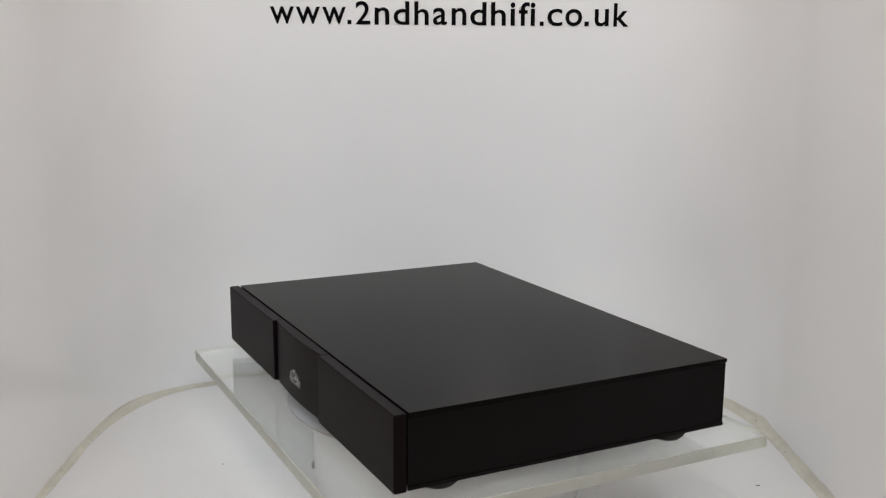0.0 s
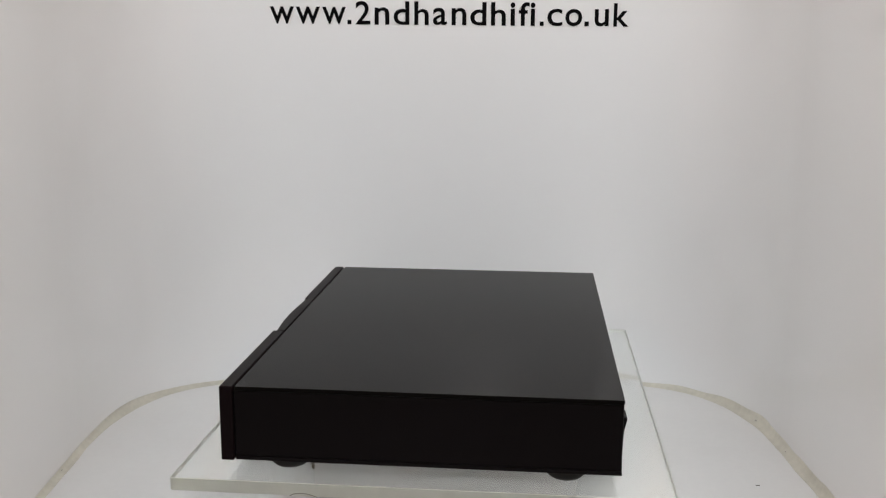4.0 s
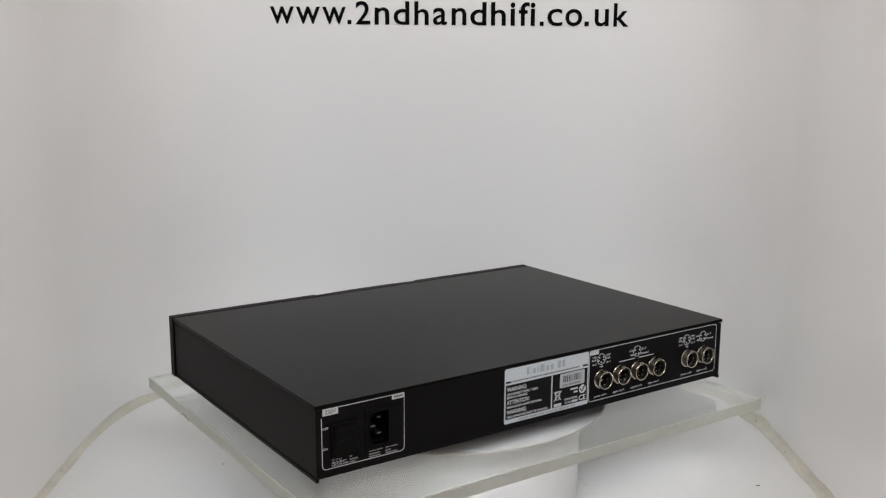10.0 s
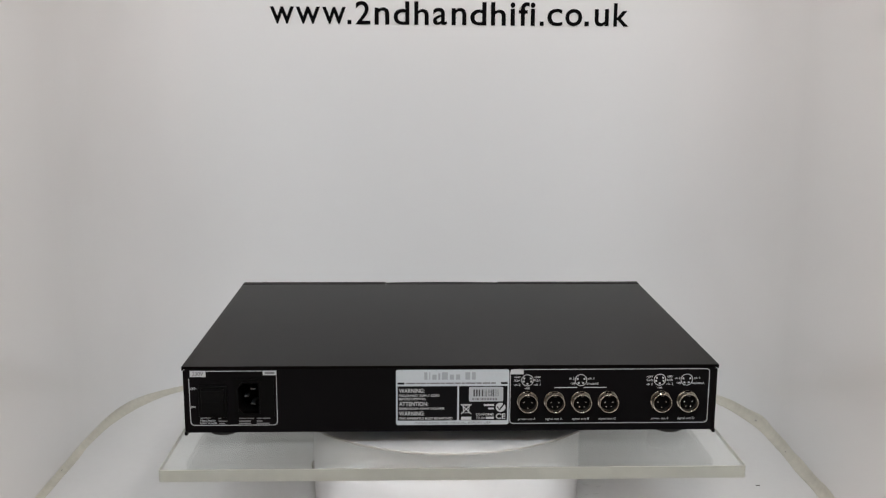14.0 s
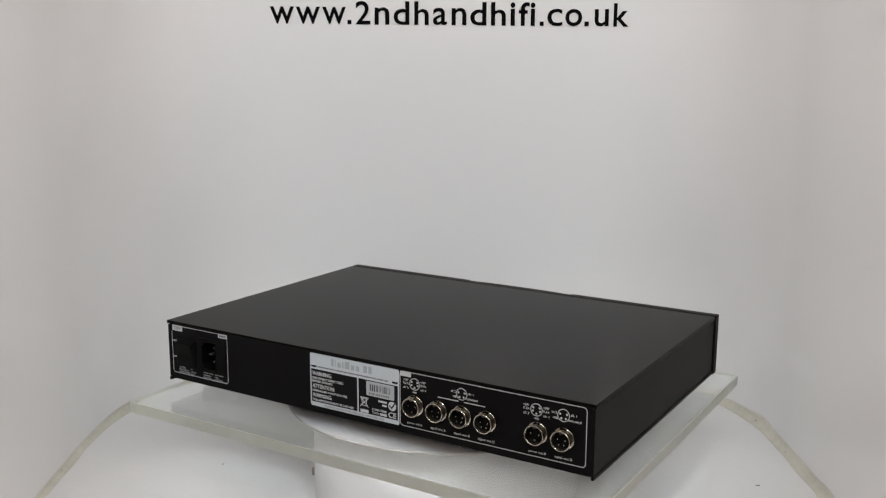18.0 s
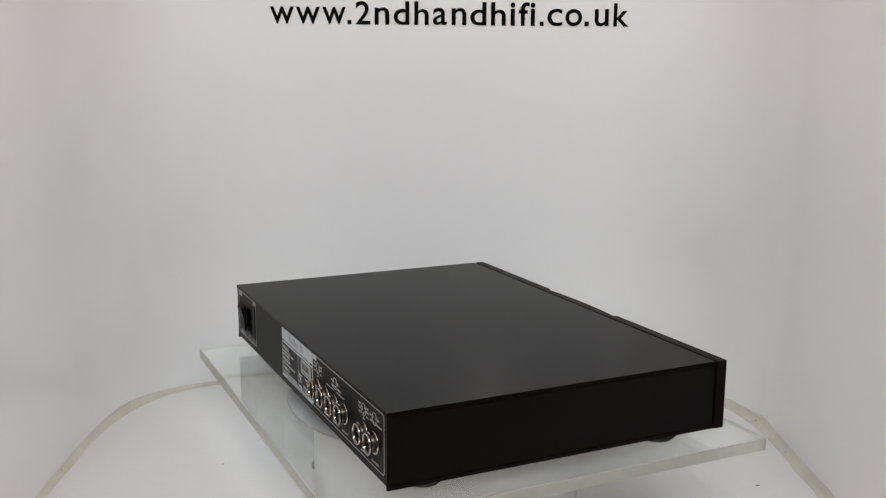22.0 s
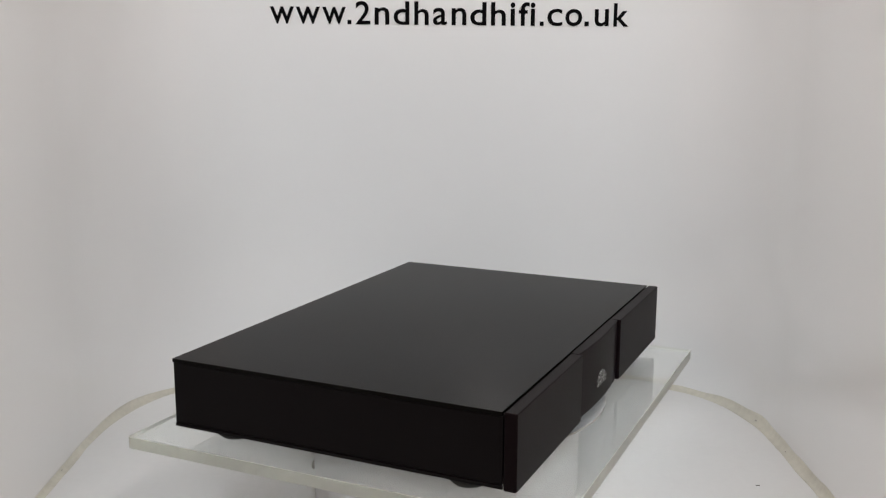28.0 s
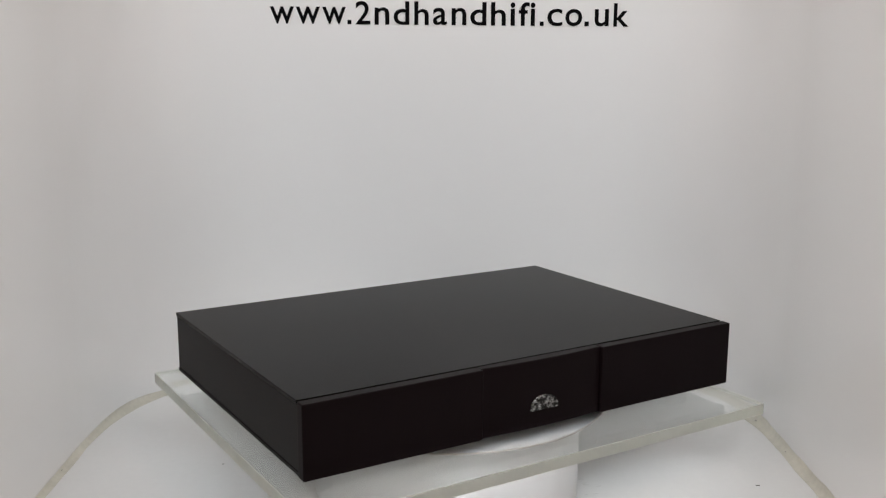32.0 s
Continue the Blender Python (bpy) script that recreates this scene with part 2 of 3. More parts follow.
def wall_sign():
    ob = tagged(new("wall_lettering"), "black vinyl lettering of a web address on the white wall", "lettering")
    for ch, a, b in LETTERS:
        x0, x1 = (-0.2172 + 0.4353 * v / 1000 for v in (a, b))
        xm = (x0 + x1) / 2
        y, turn = wall_point(xm)
        near = (y - EYE[1]) / (BACK_Y - EYE[1])
        h = 0.0205 * TALL.get(ch, 1.0) * near
        w = (x1 - x0) * near / math.cos(radians(turn))
        z = EYE[2] + (0.0394 - 0.00175 * (a + b) / 2000) * near
        if ch == ".":
            me = finish(box(-w / 2, -0.0004, 0, w / 2, 0, w * 1.1, 0.0001, 1), "letter", VINYL)
        else:
            me = lettering(ch, -w / 2, 0, w, h, 0.0004, {"w": 0.008, "c": 0.005, "i": 0.030, "k": 0.013, "f": 0.013}.get(ch, 0.011))
            me.materials.append(VINYL)
        part("letter", me, VINYL, ob).matrix_local = pose(xm * near, y - 0.0006, z, 0, 0, turn)
    return ob


wall_sign()

# the room round the booth: plain walls that close the place
thing("table", box(-0.6, -0.55, -0.04, 0.6, 0.55, -0.0065, 0.004), TABLE, "pale laminate table top under the booth", "table", "structure")
thing("floor_room", box(-2.0, -2.6, -0.85, 2.0, 1.2, -0.80), ROOM, "plain warm grey room floor", "floor", "structure")
thing("ceiling_room", box(-2.0, -2.6, 1.90, 2.0, 1.2, 1.95), ROOM, "plain warm room ceiling", "ceiling", "structure")
thing("wall_north", box(-2.0, 1.2, -0.85, 2.0, 1.25, 1.95), ROOM, "plain warm room wall", "wall", "structure")
thing("wall_south", box(-2.0, -2.65, -0.85, 2.0, -2.6, 1.95), ROOM, "plain warm room wall", "wall", "structure")
thing("wall_east", box(2.0, -2.65, -0.85, 2.05, 1.25, 1.95), ROOM, "plain warm room wall", "wall", "structure")
thing("wall_west", box(-2.05, -2.65, -0.85, -2.0, 1.25, 1.95), ROOM, "plain warm room wall", "wall", "structure")


# ---- turntable ----
def turntable():
    ob = tagged(new("turntable"), "white round motorised turntable standing on the booth floor", "turntable")
    part("body", lathe([(0, 0), (0.127, 0), (0.128, 0.001), (0.128, 0.0855), (0.1275, 0.0860), (0, 0.0860)], 96), PEDESTAL, ob, "white cylindrical plastic drum", True)
    for p in ob.children[0].data.polygons:
        p.use_smooth = abs(p.normal.z) < 0.4
    part("cable_inlet", box(-0.1320, -0.0026, 0.009, -0.1268, 0.0026, 0.017, 0.0016), TAN, ob, "small brownish cable grommet on the drum's side")
    disc = part("platter", lathe([(0, 0.0092), (0.1500, 0.0102), (0.1518, 0.0108), (0.1520, 0.0113), (0.1520, 0.0121), (0.1515, 0.0126), (0, 0.0126)], 128), RIM, ob, "flat round platter with a pale tan rim")
    disc.data.polygons.foreach_set("use_smooth", [True] * len(disc.data.polygons))
    disc.data.set_sharp_from_angle(angle=radians(40))
    disc.location = (0, 0, 0.0770)
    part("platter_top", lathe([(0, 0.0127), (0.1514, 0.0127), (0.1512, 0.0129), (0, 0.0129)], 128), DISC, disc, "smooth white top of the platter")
    return ob, disc


table_thing, platter = turntable()


# ---- acrylic plate ----
def round_line(hx, hy, r, steps=6):
    """A rounded rectangle about the origin, in millimetres."""
    line = []
    for cx, cy, a0 in ((hx - r, hy - r, 0), (r - hx, hy - r, 90), (r - hx, r - hy, 180), (hx - r, r - hy, 270)):
        line += [(cx + r * math.cos(radians(a0 + 90 * i / steps)), cy + r * math.sin(radians(a0 + 90 * i / steps))) for i in range(steps + 1)]
    return line


def acrylic_plate():
    bm = box(*mm(-228.5, -189.5, 0, 228.5, 189.5, 10))
    posts = [e for e in bm.edges if abs(e.verts[0].co.z - e.verts[1].co.z) > 0.005]
    bmesh.ops.bevel(bm, geom=posts, offset=0.0028, segments=5, profile=0.5, affect="EDGES")
    sides = [f for f in bm.faces if abs(f.normal.z) < 0.5]
    bmesh.ops.delete(bm, geom=sides, context="FACES")
    ob = thing("acrylic_plate", bm, ACRYLIC, "thick clear acrylic plate with dull sawn edges on the turntable", "plate")
    ob.visible_shadow = False
    # the sawn rim, one band all round
    outer, inner = round_line(229.0, 190.0, 3.2), round_line(228.0, 189.0, 2.2)
    bm = bmesh.new()
    rings = []
    for line, z in ((outer, 0.2), (outer, 9.8), (inner, 10.03), (inner, -0.03)):
        rings.append([bm.verts.new(mm(x, y, z)) for x, y in line])
    for k in range(4):
        a, b = rings[k], rings[(k + 1) % 4]
        for i in range(len(a)):
            j = (i + 1) % len(a)
            bm.faces.new((a[i], a[j], b[j], b[i]))
    bmesh.ops.recalc_face_normals(bm, faces=bm.faces[:])
    part("sawn_edge", bm, EDGE, ob, "dull cream-tinted sawn edge of the plate")
    # a fine brown curved line along one edge
    bm = bmesh.new()
    rings = []
    for i in range(13):
        u = i / 12
        c = Vector(mm(-229.5, 97.0 - 21.0 * u, 0.1 + 2.5 * math.sin(math.pi * u ** 0.8)))
        rings.append([bm.verts.new(c + Vector(mm(0.32 * math.cos(a), 0, 0.32 * math.sin(a)))) for a in (0.0, 2.1, 4.2)])
    for a, b in zip(rings, rings[1:]):
        for k in range(3):
            bm.faces.new((a[k], a[(k + 1) % 3], b[(k + 1) % 3], b[k]))
    part("thread", bm, TAN, ob, "fine brown curved line along the plate's edge")
    return ob


plate = acrylic_plate()


# ---- the hi-fi unit; x along its width, -y its rear, z from the plate's top ----
def unit_shell(u):
    part("lid", box(*mm(-216.5, -149.4, 68.0, 216.5, 140.5, 70), bevel=0.0004), LID, u, "flat satin black steel lid")
    for sx in (-1, 1):
        x0, x1 = sorted((sx * 215.7, sx * 212.7))
        part("side_panel", box(*mm(x0, -148.9, 15.2, x1, 141.2, 66.2), bevel=0.0005), CASE, u, "plain black coated side panel")
        x0, x1 = sorted((sx * 216.3, sx * 213.7))
        part("base_rail", box(*mm(x0, -149.2, 11.8, x1, 141.2, 14.8), bevel=0.0005), CASE, u)
        x0, x1 = sorted((sx * 216.45, sx * 215.1))
        part("lid_lip", box(*mm(x0, -149.3, 66.7, x1, 140.4, 68.3), bevel=0.0003), LID, u)
        x0, x1 = sorted((sx * 214.4, sx * 208))
        part("top_rail", box(*mm(x0, -147.4, 64.2, x1, 140.6, 67.5), bevel=0.0003), CASE, u)
    part("base_plate", box(*mm(-212, -146.5, 14.0, 212, 141.0, 16.0)), CASE, u, "black base plate")
    part("inner_chassis", box(*mm(-212.0, -120.0, 16.2, 212.0, 140.0, 67.2)), CASE, u)


def fascia(u):
    for sx in (-1, 1):
        x0, x1 = sorted((sx * 61.35, sx * 217.1))
        part("fascia_wing", box(*mm(x0, 142.4, 11.3, x1, 152.4, 70), bevel=0.0010, segments=3), FASCIA, u, "plain black anodised fascia wing")
    n = 24
    front = [(-61.0 + 122.0 * i / n, 152.2 - 3.1 * ((i / n - 0.5) * 2) ** 2) for i in range(n + 1)]
    outline = [(x / 1000, y / 1000) for x, y in [(61.0, 142.4), (-61.0, 142.4)] + front]
    bm = prism(outline, 0.0113, 0.070)
    edges = [e for e in bm.edges if abs(e.verts[0].co.z - e.verts[1].co.z) < 1e-6 and min(v.co.y for v in e.verts) > 0.147]
    bmesh.ops.bevel(bm, geom=edges, offset=0.001, segments=2, profile=0.5, affect="EDGES")
    centre = part("fascia_centre", bm, FASCIA, u, "gently bowed black fascia centre")
    part("fascia_back", box(*mm(-214, 141.3, 14, 214, 142.6, 66)), CASE, u)
    # half-dome badge
    rng = random.Random(11)
    steps, rings = 12, (0.34, 0.68, 0.95)
    bm = bmesh.new()
    hub = bm.verts.new(mm(0, 153.1, 27.0))
    rows = []
    for k, r in enumerate(rings):
        rows.append([bm.verts.new(mm(15 * r * math.cos(math.pi * i / steps), 152.75 + rng.uniform(-0.25, 0.6) - 0.3 * k / 2, 26.5 + 13.2 * r * math.sin(math.pi * i / steps) ** 0.85)) for i in range(steps + 1)])
    rows.append([bm.verts.new(mm(15 * math.cos(math.pi * i / steps), 151.85, 26.4 + 13.2 * math.sin(math.pi * i / steps) ** 0.85)) for i in range(steps + 1)])
    for i in range(steps):
        bm.faces.new((hub, rows[0][i], rows[0][i + 1]))
        for low, high in zip(rows, rows[1:]):
            bm.faces.new((low[i], high[i], low[i + 1]))
            bm.faces.new((low[i + 1], high[i], high[i + 1]))
    foot = [bm.verts.new(mm(x, 151.85, 26.4)) for x in (-14.9, 14.9)]
    bm.faces.new([foot[1]] + [row[0] for row in rows[2::-1]] + [hub] + [row[-1] for row in rows[:3]] + [foot[0]])
    bmesh.ops.recalc_face_normals(bm, faces=bm.faces[:])
    part("badge", bm, BADGE, centre, "small glittering silver half-dome badge")


FOOT_SPOTS = [(-191.5, -109), (187.5, -109), (-190, 105), (190, 105)]


def feet(u):
    bm = lathe([(0, 0), (0.0075, 0.0), (0.0125, 0.0010), (0.0158, 0.0042), (0.0168, 0.0085), (0.0168, 0.0138), (0, 0.0138)], 32)
    me = finish(bm, "foot", RUBBER, True)
    for x, y in FOOT_SPOTS:
        part("foot", me, RUBBER, u, "domed black rubber foot").location = mm(x, y, 0)


unit = tagged(new("hifi_power_supply"), "slim black hi-fi power supply box on the clear plate", "hi-fi unit")
unit_shell(unit)
fascia(unit)
feet(unit)
def frame_round(x0, z0, x1, z1, hx0, hz0, hx1, hz1, y0, y1):
    """A flat panel with a rectangular opening through it, in millimetres."""
    bm = bmesh.new()
    xs, zs = (x0, hx0, hx1, x1), (z0, hz0, hz1, z1)
    grid = {(i, k, y): bm.verts.new(mm(xs[i], y, zs[k])) for i in range(4) for k in range(4) for y in (y0, y1)}
    for i in range(3):
        for k in range(3):
            if (i, k) == (1, 1):
                continue
            for y in (y0, y1):
                bm.faces.new([grid[a, b, y] for a, b in ((i, k), (i + 1, k), (i + 1, k + 1), (i, k + 1))])
    rims = [[(i, 0) for i in range(4)], [(i, 3) for i in range(4)], [(0, k) for k in range(4)], [(3, k) for k in range(4)], [(1, 1), (2, 1), (2, 2), (1, 2), (1, 1)]]
    for line in rims:
        for a, b in zip(line, line[1:]):
            bm.faces.new((grid[(*a, y0)], grid[(*b, y0)], grid[(*b, y1)], grid[(*a, y1)]))
    bmesh.ops.recalc_face_normals(bm, faces=bm.faces[:])
    return bm


rear_panel = part("rear_panel", frame_round(-213.6, 14.2, 213.6, 67.9, -172.2, 30.4, -155.2, 56.4, -148.5, -144.0), REAR, unit, "black rear panel printed in white with sockets")
RY, SHIFT, DROP = -0.1485, 0.0008, -0.0006          # where the printed face lies on the unit


# ---- the rear panel's print and sockets; x and z in millimetres ----
def at_rear(ob, out=0.0):
    ob.location = (SHIFT, RY - out / 1000, DROP)
    return ob


def slid(before, dx):
    """Moves the parts made since before along the rear panel."""
    for ob in (*unit.children, *rear_panel.children):
        if ob.name not in before:
            ob.location.x += dx


def print_on(name, bm, mat, out=0.0, label=""):
    return at_rear(part(name, bm, mat, rear_panel, label), out)


def patch(x0, z0, x1, z1, corner=0.0, thick=0.12):
    """A thin flat patch with rounded corners on the panel."""
    pts = []
    for cx, cz, a0 in ((x1 - corner, z1 - corner, 0), (x0 + corner, z1 - corner, 90), (x0 + corner, z0 + corner, 180), (x1 - corner, z0 + corner, 270)):
        for i in range(5 if corner else 1):
            a = radians(a0 + 90 * i / 4)
            pts.append((cx + corner * math.cos(a), cz + corner * math.sin(a)))
    bm = bmesh.new()
    f = [bm.verts.new(mm(x, -thick, z)) for x, z in pts]
    b = [bm.verts.new(mm(x, 0.05, z)) for x, z in pts]
    bm.faces.new(f)
    for i in range(len(pts)):
        j = (i + 1) % len(pts)
        bm.faces.new((f[i], f[j], b[j], b[i]))
    bmesh.ops.recalc_face_normals(bm, faces=bm.faces[:])
    return bm


def stroke(pts, width=0.55, thick=0.12, closed=False):
    """A line of even width through (x, z) points."""
    bm = bmesh.new()
    n = len(pts)
    rows = []
    for i, (x, z) in enumerate(pts):
        a = pts[(i - 1) % n] if closed or i else pts[i]
        b = pts[(i + 1) % n] if closed or i < n - 1 else pts[i]
        t = Vector((b[0] - a[0], b[1] - a[1])).normalized()
        o = Vector((-t.y, t.x)) * width / 2
        rows.append([bm.verts.new(mm(x + o.x, -thick, z + o.y)), bm.verts.new(mm(x - o.x, -thick, z - o.y)), bm.verts.new(mm(x - o.x, 0.05, z - o.y)), bm.verts.new(mm(x + o.x, 0.05, z + o.y))])
    for i in range(n if closed else n - 1):
        a, b = rows[i], rows[(i + 1) % n]
        for k in range(4):
            q = (k + 1) % 4
            bm.faces.new((a[k], b[k], b[q], a[q]))
    bmesh.ops.recalc_face_normals(bm, faces=bm.faces[:])
    return bm


def corner(cx, cz, r, a0, a1):
    return [(cx + r * math.cos(radians(a0 + (a1 - a0) * i / 5)), cz + r * math.sin(radians(a0 + (a1 - a0) * i / 5))) for i in range(6)]


def words(body, x, z, height, width=None, mat=None, out=0.0, bold=0.010, centre=False, name="lettering"):
    """Printed words; x is their left edge, or their middle."""
    width = width or height * 0.66 * len(body)
    me = lettering(body, *mm(x - (width / 2 if centre else 0), z, width, height), 0.00012, bold)
    mat = mat or INK
    me.materials.append(mat)
    return at_rear(part(name, me, mat, rear_panel), out)


def bars(x, z, height, lengths, gap=0.7, mat=None, out=0.0):
    """A line of print too small to read, as plain bars."""
    bm = bmesh.new()
    for w in lengths:
        bmesh.ops.create_cube(bm, size=1, matrix=Matrix.Translation(mm(x + w / 2, -0.03, z + height / 2)) @ Matrix.Diagonal((*mm(w, 0.18, height), 1)))
        x += w + gap
    return print_on("print_line", bm, mat or INK, out)


def mains_section():
    print_on("printed_frame", stroke([(-210.3, 60.5)] + corner(-207.0, 24.0, 3.0, 180, 270) + corner(-143.5, 24.0, 3.0, 270, 360) + [(-140.4, 66.6), (-196.5, 66.6)]), INK)
    print_on("voltage_tag", patch(-209.2, 61.8, -196.7, 67.0), INK, label="white tag with the mains voltage")
    words("230V", -207.4, 62.8, 3.2, 9.0, LABEL_GREY, 0.13)
    print_on("tag", patch(-151.2, 63.1, -140.2, 66.9), INK)
    bars(-149.6, 64.2, 1.6, (7.8,), mat=LABEL_GREY, out=0.13)
    words("OFF", -209.6, 51.1, 1.8, 4.8)
    words("ON", -209.6, 35.7, 1.8, 3.8)
    print_on("tick", patch(-210.6, 51.6, -209.7, 52.2), INK)
    for z, body, w in ((26.3, "AC ONLY", 8.4), (23.9, "FREQUENCY", 12.4), (21.9, "INPUT POWER", 13.4)):
        words(body, -202.4, z, 1.5, w, NAME_GREY)
    for x, z, l in ((-187.8, 26.3, (2.2,)), (-187.8, 23.9, (6.8,)), (-187.8, 21.9, (5.0,)), (-171.4, 26.3, (6.0, 5.4)), (-171.4, 23.9, (9.4,)), (-171.4, 21.9, (9.8,)),
                    (-157.2, 26.3, (4.0, 6.2)), (-157.2, 23.9, (4.6,)), (-157.2, 21.9, (10.2,))):
        bars(x, z, 1.0, l, mat=TINY)
    # rocker switch
    sw = at_rear(part("rocker_switch", box(*mm(-203.0, -1.8, 28.2, -180.2, 3, 54.6), bevel=0.0007), MOULD, unit, "black mains rocker switch"))
    bm = bmesh.new()
    prof = [(-0.5, 52.6), (-2.6, 52.2), (-4.6, 51.2), (-2.3, 41.0), (-1.9, 31.0), (-0.5, 30.2)]
    sides = [[bm.verts.new(mm(x, y, z)) for y, z in prof] for x in (-200.8, -182.4)]
    bm.faces.new(sides[0])
    bm.faces.new(sides[1][::-1])
    for i in range(6):
        j = (i + 1) % 6
        bm.faces.new((sides[0][i], sides[1][i], sides[1][j], sides[0][j]))
    bmesh.ops.recalc_face_normals(bm, faces=bm.faces[:])
    bmesh.ops.bevel(bm, geom=bm.edges[:], offset=0.0003, segments=1, affect="EDGES")
    part("rocker", bm, MOULD, sw)
    # mains inlet: a deep well with three blades
    inlet = at_rear(part("mains_inlet", frame_round(-174.5, 27.6, -142.6, 60.0, -171.4, 31.0, -154.4, 57.0, -0.9, 1.0), MOULD, unit, "black recessed three-pin mains inlet"))
    well = [(-171.4, 35.2), (-167.6, 31.0), (-154.4, 31.0), (-154.4, 57.0), (-167.6, 57.0), (-171.4, 52.8)]
    bm = bmesh.new()
    fore = [bm.verts.new(mm(x, -0.8, z)) for x, z in well]
    deep = [bm.verts.new(mm(x, 19.0, z)) for x, z in well]
    bm.faces.new(deep)
    for i in range(6):
        j = (i + 1) % 6
        bm.faces.new((fore[i], fore[j], deep[j], deep[i]))
    for i, j, z in ((0, 1, 31.0), (5, 4, 57.0)):
        bm.faces.new((fore[i], fore[j], bm.verts.new(mm(-171.4, -0.8, z))))
    part("inlet_well", bm, INSERT, inlet, "deep dark well with two chamfered corners")
    part("inlet_rim", stroke(well, 0.9, 1.6, closed=True), MOULD, inlet)
    for x, z in ((-160.2, 50.4), (-165.4, 44.0), (-160.2, 37.6)):
        part("blade", box(*mm(x - 2.0, 3.5, z - 0.8, x + 2.0, 18.9, z + 0.8), bevel=0.0005), BLADE, inlet, "flat metal blade")


def rating_label():
    lab = print_on("rating_label", patch(-46.2, 20.2, 45.3, 67.0, 1.6), SILVER, label="silver and black rating label")
    print_on("label_field", patch(-44.9, 23.9, 3.4, 53.1), LABEL_BLACK, 0.13)
    print_on("label_field", patch(4.8, 23.9, 44.0, 53.1), LABEL_BLACK, 0.13)
    for x, w in ((-44.9, 5.4), (38.6, 5.4)):
        print_on("label_dash", patch(x, 54.7, x + w, 56.3), LABEL_BLACK, 0.13)
    bars(-38.0, 55.0, 1.1, (7.5, 3.0, 4.4, 2.2, 8.0, 3.2, 6.6, 5.0, 2.6, 8.2, 4.4, 6.4, 3.8), 0.6, LABEL_GREY, 0.13)
    # model name as plain bars
    x = -23.4
    for w, h, gap in ((2.6, 6.2, 1.5), (0.7, 6.2, 1.7), (3.4, 4.3, 1.4), (1.6, 5.4, 1.3), (4.8, 6.2, 1.6), (3.4, 4.3, 1.6), (3.4, 4.3, 4.2), (3.8, 6.2, 1.4), (3.2, 6.2, 0.0)):
        print_on("name_bar", patch(x, 58.6, x + w, 58.6 + h, 0.3), NAME_INK, 0.13)
        x += w + gap
    for z, body, h, w in ((47.6, "WARNING:", 3.6, 20.6), (44.2, "DISCONNECT SUPPLY CORD", 2.0, 32.8), (41.4, "BEFORE OPENING", 2.0, 21.4), (36.4, "ATTENTION:", 3.6, 23.6),
                          (33.2, "DEBRANCHER AVANT D'OUVRIR", 2.0, 36.8), (28.2, "WARNING:", 3.6, 20.6), (24.8, "THIS APPARATUS MUST BE EARTHED", 2.0, 43.4)):
        words(body, -43.8, z, h, w, None, 0.26, 0.014)
    words("PLEASE READ THE MANUAL BEFORE USE", -31.0, 21.0, 1.8, 61.5, LABEL_GREY, 0.13, 0.0)
    # bar code tag
    print_on("code_tag", patch(12.8, 40.0, 40.6, 52.4, 1.0), NAME_GREY, 0.26)
    rng = random.Random(5)
    x = 16.4
    while x < 36.6:
        w = rng.choice((0.5, 0.9, 1.3))
        print_on("code_bar", patch(x, 44.4, x + w, 50.2), CODE_GREY, 0.40)
        x += w + rng.choice((0.5, 0.8, 1.2))
    bars(15.6, 41.2, 1.7, (1.2, 0.6, 1.8, 0.6, 1.6, 1.4, 1.4, 1.4, 1.4, 1.4), 0.8, LABEL_GREY, 0.40)
    # crossed-out bin
    for pts in ([(6.4, 37.6), (14.8, 29.4)], [(14.8, 37.6), (6.4, 29.4)], [(8.0, 36.4), (13.2, 36.4), (12.4, 30.4), (8.8, 30.4), (8.0, 36.4)], [(7.4, 37.4), (13.8, 37.4)]):
        print_on("bin_sign", stroke(pts, 0.7), INK, 0.26)
    print_on("bin_bar", patch(6.6, 24.4, 14.9, 27.0), INK, 0.26)
    # tick disc and conformity letters
    ring = [(38.6 + 4.0 * math.cos(2 * math.pi * i / 28), 35.0 + 3.9 * math.sin(2 * math.pi * i / 28)) for i in range(28)]
    bm = bmesh.new()
    bm.faces.new([bm.verts.new(mm(x, -0.12, z)) for x, z in ring])
    print_on("tick_disc", bm, INK, 0.26)
    print_on("tick_sign", stroke([(35.8, 35.6), (37.8, 33.0), (41.4, 38.0)], 1.2), LABEL_BLACK, 0.40)
    bars(24.8, 36.2, 1.5, (8.4,), out=0.26)
    bars(28.6, 33.2, 1.5, (4.6,), out=0.26)
    words("CONFORMS", 18.6, 28.0, 1.9, 14.4, None, 0.26)
    words("TO EN", 18.6, 25.0, 1.9, 7.0, None, 0.26)
    bars(26.6, 25.0, 1.9, (6.6,), out=0.26)
    words("CE", 34.8, 25.0, 4.7, 7.8, None, 0.26, 0.02)


